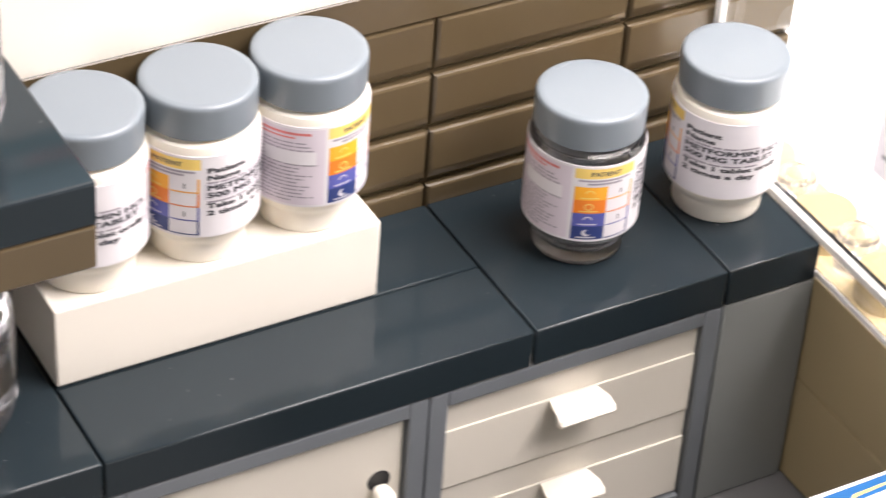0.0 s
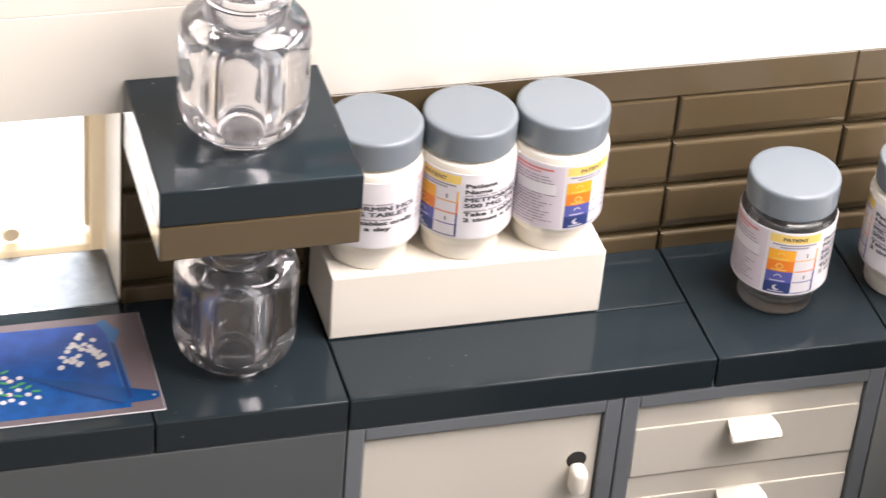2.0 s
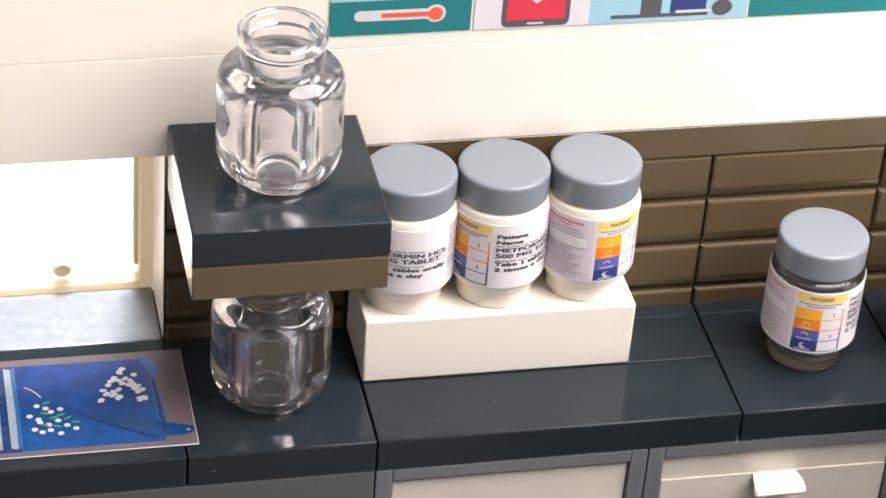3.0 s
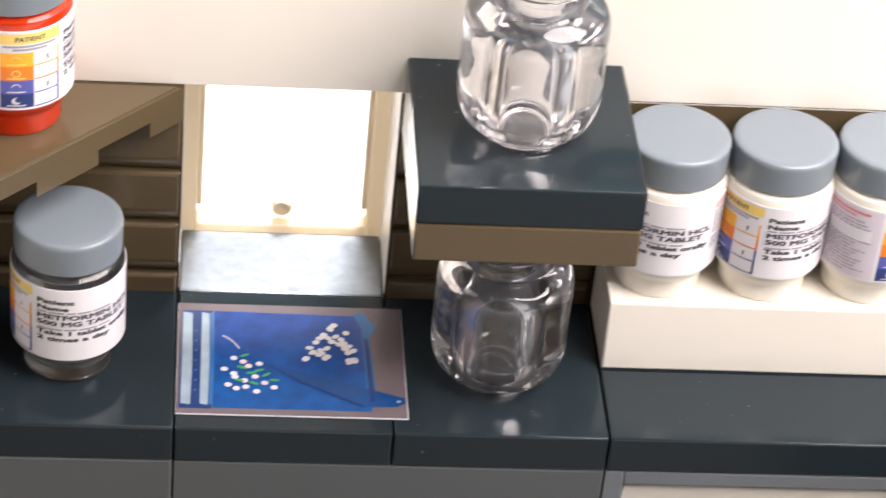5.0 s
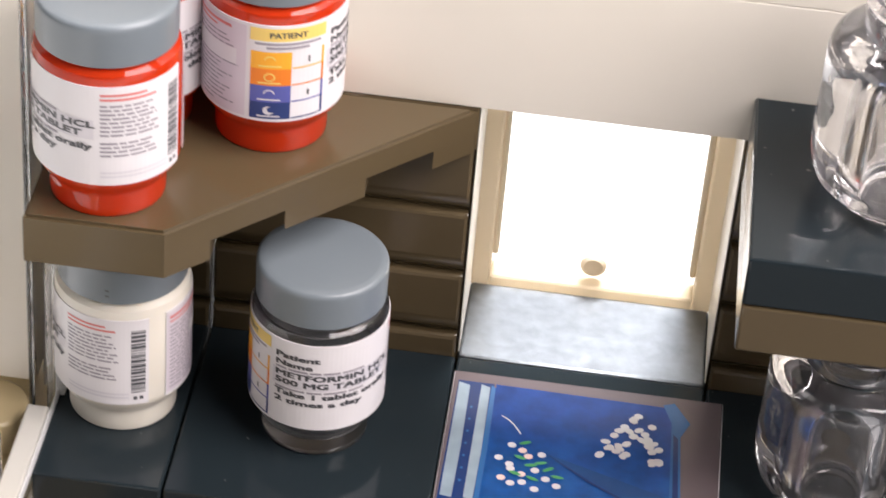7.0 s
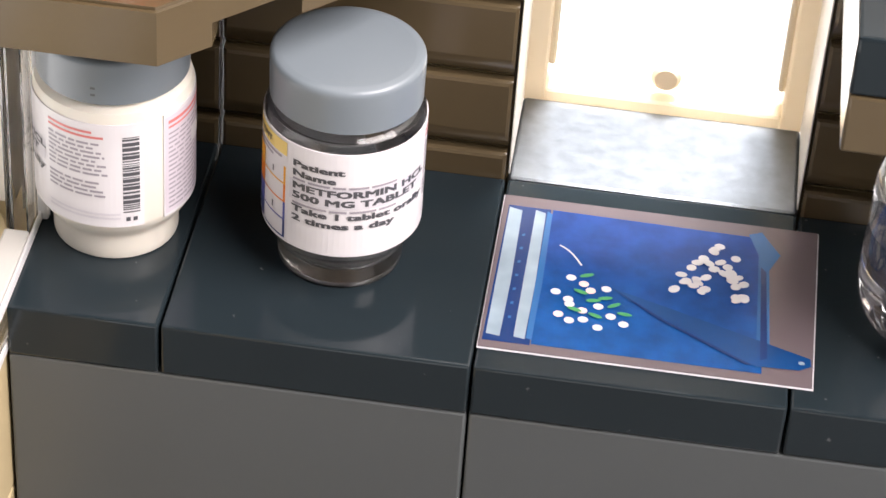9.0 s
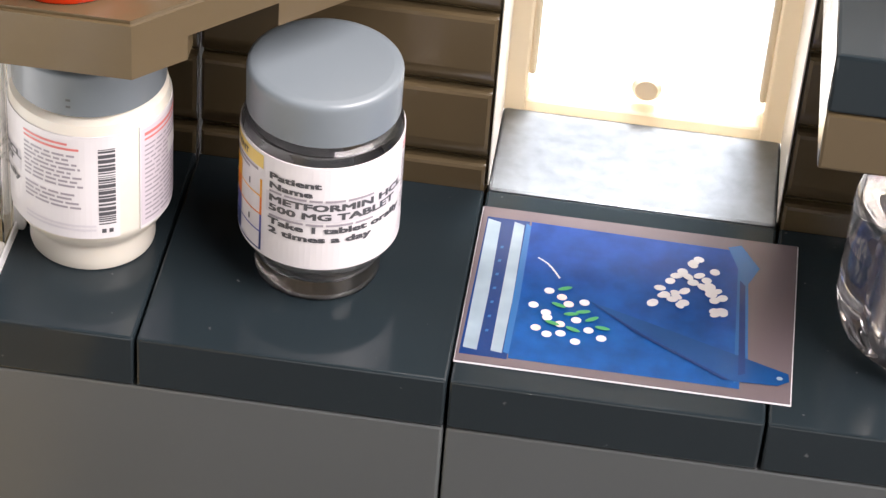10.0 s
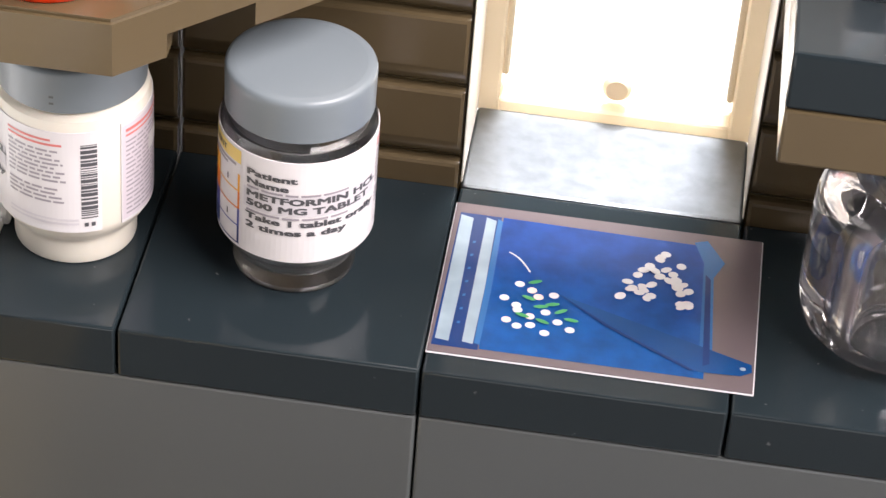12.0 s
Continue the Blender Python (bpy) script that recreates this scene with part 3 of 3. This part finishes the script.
# ---- empty clear jars ----
def glass_jar(x, y, z, label, turn):
    jar = thing("glass_jar", x, y, z, label, "jar", "empty clear jars", turn=turn)
    outer = [(0, 0.04), (3.0, 0.04), (3.1, 0), (3.3, 0), (3.42, 0.12), (3.43, 0.25), (3.42, 0.45), (3.5, 0.56), (3.65, 0.62), (4.25, 0.85), (4.7, 1.35), (4.97, 2.1), (5.07, 2.7), (5.1, 3.1), (5.1, 3.5), (5.1, 8.0), (5.1, 8.5), (5.04, 9.2), (4.8, 9.8), (4.35, 10.25), (3.75, 10.5), (3.4, 10.7), (3.32, 11.1), (3.3, 11.6), (3.45, 11.75), (3.45, 12.1), (3.35, 12.2), (2.68, 12.2)]
    ring = [(2.7, 12.24), (3.42, 12.24), (3.58, 12.5), (3.65, 12.8), (3.6, 13.3), (3.4, 13.5), (2.9, 13.5), (2.7, 13.3), (2.7, 12.24)]
    # the hollow: wide at the neck, a narrow bore in the thick body
    cavity = [(2.6, 11.2), (2.58, 10.9), (2.5, 10.4), (2.3, 9.7), (2.08, 9.1), (1.98, 8.6), (1.95, 8.3), (1.95, 7.9), (1.93, 1.9), (1.92, 1.5), (1.85, 1.15), (1.65, 0.95), (1.4, 0.9), (0, 0.9)]
    bm = lathe(bmesh.new(), outer + cavity, 64)
    bmesh.ops.recalc_face_normals(bm, faces=bm.faces)
    part("jar_body", bm, GLASS, jar, "", True)
    part("neck_ring", lathe(bmesh.new(), ring, 64), GLASS, jar, "rounded clear rim of the neck", True)


glass_jar(-8, 8, 22.4, "open empty clear jar with threaded neck on the wall shelf", 10)
glass_jar(-8, 8, 0, "open empty clear jar on the worktop under the wall shelf", 25)

# ---- pill counting tray card ----
tray = thing("pill_tray_card", -23.4, 7.95, 0.0, "glossy printed card of a blue pill-counting tray lying on the worktop", "card")
part("card_edge", boxed(-8.56, 8.56, -6.46, 6.46, 0.01, 0.1, 0.03), PALE, tray, "pale glossy card edge")
part("card_sheet", boxed(-8.5, 8.5, -6.4, 6.4, 0.1, 0.165, 0.02), MAUVE, tray, "glossy mauve-edged card")


def flat_shape(name, pts, z, mat, label=""):
    """A printed shape on the card: outline counted from its front left corner."""
    bm = bmesh.new()
    f = bm.faces.new([bm.verts.new((x - 8.5, y - 6.4, z)) for x, y in pts])
    f.normal_update()
    if f.normal.z < 0:
        f.normal_flip()
    return part(name, bm, mat, tray, label)


def disc(x, y, rx, ry, turn=0.0):
    c, s = math.cos(turn), math.sin(turn)
    return [(x + rx * math.cos(a) * c - ry * math.sin(a) * s, y + rx * math.cos(a) * s + ry * math.sin(a) * c) for a in [2 * math.pi * k / 14 for k in range(14)]]


flat_shape("tray_spout", [(0.15, 0.5), (2.6, 0.5), (2.6, 11.9), (0.3, 11.9)], 0.18, BLUEDARK, "printed dark blue tray spout")
for x0, x1, m in ((0.3, 1.02, BLUEWHITE), (1.72, 2.3, BLUEWHITE), (2.36, 2.66, BLUELIGHT)):
    flat_shape("spout_wall", [(x0, 1.0), (x1, 0.9), (x1 + 0.08, 5.5), (x1 + 0.04, 11.5), (x0 + 0.06, 11.7), (x0 + 0.03, 6.0)], 0.2, m)
for k in range(7):
    flat_shape("scale_tick", [(1.26, 2.4 + 1.15 * k), (1.42, 2.42 + 1.15 * k), (1.44, 2.62 + 1.15 * k), (1.28, 2.6 + 1.15 * k)], 0.2, BLUELIGHT)
flat_shape("tray_print", [(2.65, 0.6), (14.4, 0.6), (14.35, 11.7), (2.7, 11.9)], 0.18, BLUE, "printed bright blue tray floor")
flat_shape("tray_rim", [(14.1, 1.0), (14.8, 1.4), (14.5, 9.0), (15.05, 10.4), (14.0, 12.2), (13.3, 11.9), (13.9, 10.2)], 0.2, BLUELIGHT, "printed pale blue tray rim")
flat_shape("rim_shade", [(14.3, 1.6), (14.65, 1.8), (14.35, 8.8), (14.05, 9.2)], 0.22, BLUEDARK)
flat_shape("spatula", [(6.3, 5.9), (7.2, 5.1), (14.0, 1.1), (16.3, 1.2), (16.9, 1.6), (16.85, 2.2), (14.6, 3.0), (9.5, 4.8)], 0.21, SPATULA, "printed blue spatula")
flat_shape("spatula_edge", [(6.2, 6.0), (9.3, 3.8), (13.9, 1.15), (13.6, 1.1), (9.0, 3.75)], 0.23, BLUEDARK)
flat_shape("spatula_hole", disc(16.4, 1.75, 0.16, 0.14), 0.24, BLUEWHITE)
rng = random.Random(3)
HEAP = [(11.8, 10.5), (11.5, 10.0), (12.7, 9.6), (11.0, 9.3), (10.7, 8.9), (10.4, 8.4), (11.6, 8.5), (12.3, 8.8), (12.9, 8.0), (13.2, 7.5), (12.6, 7.7), (11.2, 7.7), (10.8, 7.2), (10.2, 7.2), (9.9, 7.7), (10.6, 6.9), (11.2, 6.7), (9.6, 6.4), (12.9, 6.1), (13.2, 6.4), (11.9, 9.1), (12.1, 8.2), (12.5, 8.3), (11.3, 8.9), (12.8, 7.2)]
for i, (x, y) in enumerate(HEAP):
    flat_shape("pill", disc(x, y, rng.uniform(0.27, 0.35), rng.uniform(0.2, 0.28), rng.uniform(-0.9, 0.9)), 0.22 + 0.002 * i, PILL)
for i in range(8):
    x, y = rng.choice(HEAP)
    flat_shape("pill", disc(x + rng.uniform(-0.35, 0.35), y + rng.uniform(-0.3, 0.3), 0.26, 0.2, rng.uniform(-0.9, 0.9)), 0.28 + 0.002 * i, PILL)
SPREAD = [(4.2, 6.3), (4.9, 5.9), (6.1, 5.7), (3.5, 5.0), (4.2, 4.5), (5.3, 5.4), (5.8, 4.2), (5.1, 3.0), (5.9, 2.5), (3.8, 3.2), (4.4, 2.8), (7.2, 3.0), (6.5, 3.5), (5.0, 3.7), (4.3, 4.1)]
for i, (x, y) in enumerate(SPREAD):
    flat_shape("pill", disc(x, y, 0.27, 0.25), 0.22 + 0.002 * i, PINKPILL if i % 4 == 1 else PILL)
for i, (x, y) in enumerate([(5.0, 6.6), (4.8, 5.2), (5.5, 4.6), (6.1, 4.9), (6.6, 4.4), (7.2, 3.8), (5.7, 3.4), (4.6, 3.7)]):
    flat_shape("capsule", disc(x, y, 0.4, 0.14, rng.uniform(-0.7, 0.7)), 0.26 + 0.002 * i, GREEN)
for k in range(5):
    p = [(3.3 + 1.3 * c, 8.9 - 1.5 * c + 0.25 * math.sin(3.1 * c)) for c in (k / 5, (k + 1) / 5)]
    flat_shape("scratch", [p[0], p[1], (p[1][0] + 0.08, p[1][1] + 0.06), (p[0][0] + 0.08, p[0][1] + 0.06)], 0.2, PILL)


# ---- posters on the back wall ----
def poster(x, z, w, h, label):
    return thing("poster", x + w / 2, 15.98, z, label, "poster", "health posters along the back wall")


def upright(bm, pts, depth, mat):
    """A flat shape on the wall: outline in (x, z), lifted by depth."""
    f = bm.faces.new([bm.verts.new((x, -depth, z)) for x, z in pts])
    f.normal_update()
    if f.normal.y > 0:
        f.normal_flip()
    f.material_index = mat


def rect(bm, x0, x1, z0, z1, depth, mat):
    upright(bm, [(x0, z0), (x1, z0), (x1, z1), (x0, z1)], depth, mat)


def oval(bm, x, z, rx, rz, depth, mat):
    upright(bm, [(x + rx * math.cos(2 * math.pi * k / 20), z + rz * math.sin(2 * math.pi * k / 20)) for k in range(20)], depth, mat)


p1 = poster(-2.8, 30.1, 11.8, 12, "teal poster with a white and red thermometer drawing")
bm = bmesh.new()
box(bm, -5.9, 5.9, -0.1, 0.0, 0, 12, 0, 1, 0)
rect(bm, -5.9, 5.9, 3.2, 11.9, 0.12, 1)
rect(bm, -3.4, 2.6, 1.3, 2.3, 0.13, 2)
oval(bm, -3.4, 1.8, 0.5, 0.5, 0.14, 2)
oval(bm, 2.9, 1.8, 0.85, 0.85, 0.14, 2)
rect(bm, -1.6, 2.8, 1.6, 2.0, 0.16, 3)
oval(bm, 2.9, 1.8, 0.6, 0.6, 0.18, 3)
part("printed_sheet", bm, [TEAL, SKYBLUE, PILL, REDORANGE], p1)

p2 = poster(9.3, 30.1, 9.8, 12, "pale grey poster with a red-screened phone drawing")
bm = bmesh.new()
box(bm, -4.9, 4.9, -0.1, 0.0, 0, 12, 0, 1, 0)
upright(bm, [(-2.1, 0.1), (2.7, 0.1), (3.05, 0.25), (3.2, 0.6), (3.2, 11.0), (2.7, 11.5), (-2.1, 11.5), (-2.6, 11.0), (-2.6, 0.6), (-2.45, 0.25)], 0.12, 1)
rect(bm, -2.2, 2.8, 0.75, 10.8, 0.14, 2)
rect(bm, -0.4, 1.0, 0.3, 0.5, 0.14, 3)
upright(bm, [(0.3, 2.3), (2.1, 3.6), (1.9, 4.6), (0.3, 4.0), (-1.3, 4.6), (-1.5, 3.6)], 0.16, 3)
part("printed_sheet", bm, [PALE, BLACK, REDINK, PILL], p2)

p3 = poster(19.1, 30.1, 13.8, 12, "light blue poster with a dark instrument drawing")
bm = bmesh.new()
box(bm, -6.9, 6.9, -0.1, 0.0, 0, 12, 0, 1, 0)
rect(bm, -5.0, 3.4, 0.4, 0.75, 0.12, 1)
rect(bm, -2.5, -0.7, 0.75, 5.5, 0.12, 1)
rect(bm, 0.1, 3.2, 0.8, 3.4, 0.14, 2)
rect(bm, 0.6, 4.4, 0.72, 1.0, 0.15, 4)
oval(bm, 4.6, 1.1, 0.9, 0.75, 0.16, 1)
part("printed_sheet", bm, [SKYBLUE, BLACK, NAVY, BLACK, PILL], p3)

p4 = poster(33.1, 30.1, 14, 12, "plain teal health poster on the white wall")
part("printed_sheet", boxed(-7, 7, -0.1, 0, 0, 12, 0), TEAL, p4)

# notice on the clear end panel
sign = thing("notice", 57.45, -2.8, 8.2, "white notice with red numerals, calendar drawing and grey print", "sign")
bm = bmesh.new()
box(bm, 0, 0.12, -24, 0, 0, 24, 0, 1, 0)


def notice_text(bm, body, y, z, size, mat):
    vs, fs = text_mesh(body, size, 0.85, 0.02 * size)
    nv = [bm.verts.new((-0.03, y - u, z + v)) for u, v in vs]
    for f in fs:
        bm.faces.new([nv[i] for i in f]).material_index = mat


def notice_bar(bm, y0, y1, z0, z1, mat, lift=0.03):
    bm.faces.new([bm.verts.new((-lift, u, v)) for u, v in ((y0, z0), (y1, z0), (y1, z1), (y0, z1))]).material_index = mat


notice_text(bm, "61", -1.4, 10.0, 6.0, 1)
notice_text(bm, "of Americans", -1.1, 7.1, 0.98, 2)
notice_text(bm, "vaccine", -1.1, 5.8, 0.98, 2)
notice_text(bm, "every", -4.3, 5.8, 0.98, 1)
notice_text(bm, "to get one this", -1.1, 4.5, 0.98, 2)
notice_bar(bm, -0.8, -4.2, 1.6, 1.95, 2)
notice_bar(bm, -0.9, -7.5, 15.6, 21.0, 1)
for i in range(4):
    for j in range(3):
        notice_bar(bm, -1.5 - 1.45 * i, -2.5 - 1.45 * i, 16.1 + 1.3 * j, 17.0 + 1.3 * j, 3, 0.05)
part("printed_sheet", bm, [NOTICE, REDINK, INKGREY, PALE], sign)

# ---- desk end in front of the drawers ----
desk = thing("service_desk", 40, -27.2, -22.4, "dark grey plastic desk end with a printed card on top", "desk")
part("body", boxed(-16, 15.4, -8, 11.6, 0, 15.2, 0.5, 3), DARK, desk, smooth=True)
card = thing("printed_card", 41.4, -17.7, -7.12, "white card with blue and yellow print on the desk", "card")
bm = bmesh.new()
box(bm, -13.4, 13.9, -2.9, 1.6, 0, 0.15, 0.05)
part("sheet", bm, PAPER, card)
for name, m, x0, x1, y0, y1 in (("blue_print", INDIGO, -7, 4, -2.4, 0.3), ("blue_print", BLUELIGHT, 3.5, 10, -0.2, 1.3), ("white_print", PILL, -11, 1, 0.5, 1.4),
                                ("white_print", PILL, 4.6, 12.4, -2.6, -0.5), ("yellow_print", YELLOW, -3, 3.2, -1.6, -0.9), ("blue_print", BLUE, 6.5, 11.5, -1.3, -0.8), ("yellow_print", YELLOW, 6, 9, 0.2, 0.6)):
    bm = bmesh.new()
    z = 0.2 if name == "yellow_print" or m is BLUE else 0.17
    bm.faces.new([bm.verts.new(v) for v in ((x0, y0, z), (x1, y0 + 0.2, z), (x1 + 0.5, y1, z), (x0 + 0.4, y1 - 0.1, z))])
    part(name, bm, m, card)

# ---- masonry bricks of the back wall, last ----
def brick_mesh(w):
    """One masonry course: crisp upper edge, lower edge rounded back into a wide shallow joint, chamfered ends."""
    side = [(0.95, 4.7), (0.28, 4.7), (0.08, 4.62), (0.0, 4.45), (0.0, 1.4), (0.05, 1.0), (0.22, 0.6), (0.5, 0.25), (0.66, 0.03), (0.95, 0.03)]
    bm = bmesh.new()
    rows = []
    for x, least in ((-w / 2 + 0.14, 0.22), (-w / 2 + 0.32, 0.0), (w / 2 - 0.32, 0.0), (w / 2 - 0.14, 0.22)):
        rows.append([bm.verts.new((x, max(y, least), z)) for y, z in side])
    bm.faces.new(rows[0])
    bm.faces.new(rows[-1][::-1])
    for a, b in zip(rows, rows[1:]):
        for k in range(len(side) - 1):
            bm.faces.new((a[k + 1], a[k], b[k], b[k + 1]))
    bmesh.ops.recalc_face_normals(bm, faces=bm.faces)
    me = bpy.data.meshes.new("brick")
    bm.to_mesh(me)
    bm.free()
    me.transform(Matrix.Scale(MM, 4))
    me.materials.append(BROWN)
    me.set_sharp_from_angle(angle=radians(40))
    for p in me.polygons:
        p.use_smooth = max(abs(c) for c in p.normal) < 0.999
    return me


MESHES = {8: brick_mesh(8), 16: brick_mesh(16)}
for row in range(4):
    z = -3.2 + 4.8 * row
    for x0, w in ((-56, 8), (-48, 16), (-16, 16), (0, 16), (16, 16), (32, 16), (48, 16)):
        o = new("brick", MESHES[w])
        o.parent = wall
        o.location = ((x0 + w / 2) * MM, 16.0 * MM, z * MM)
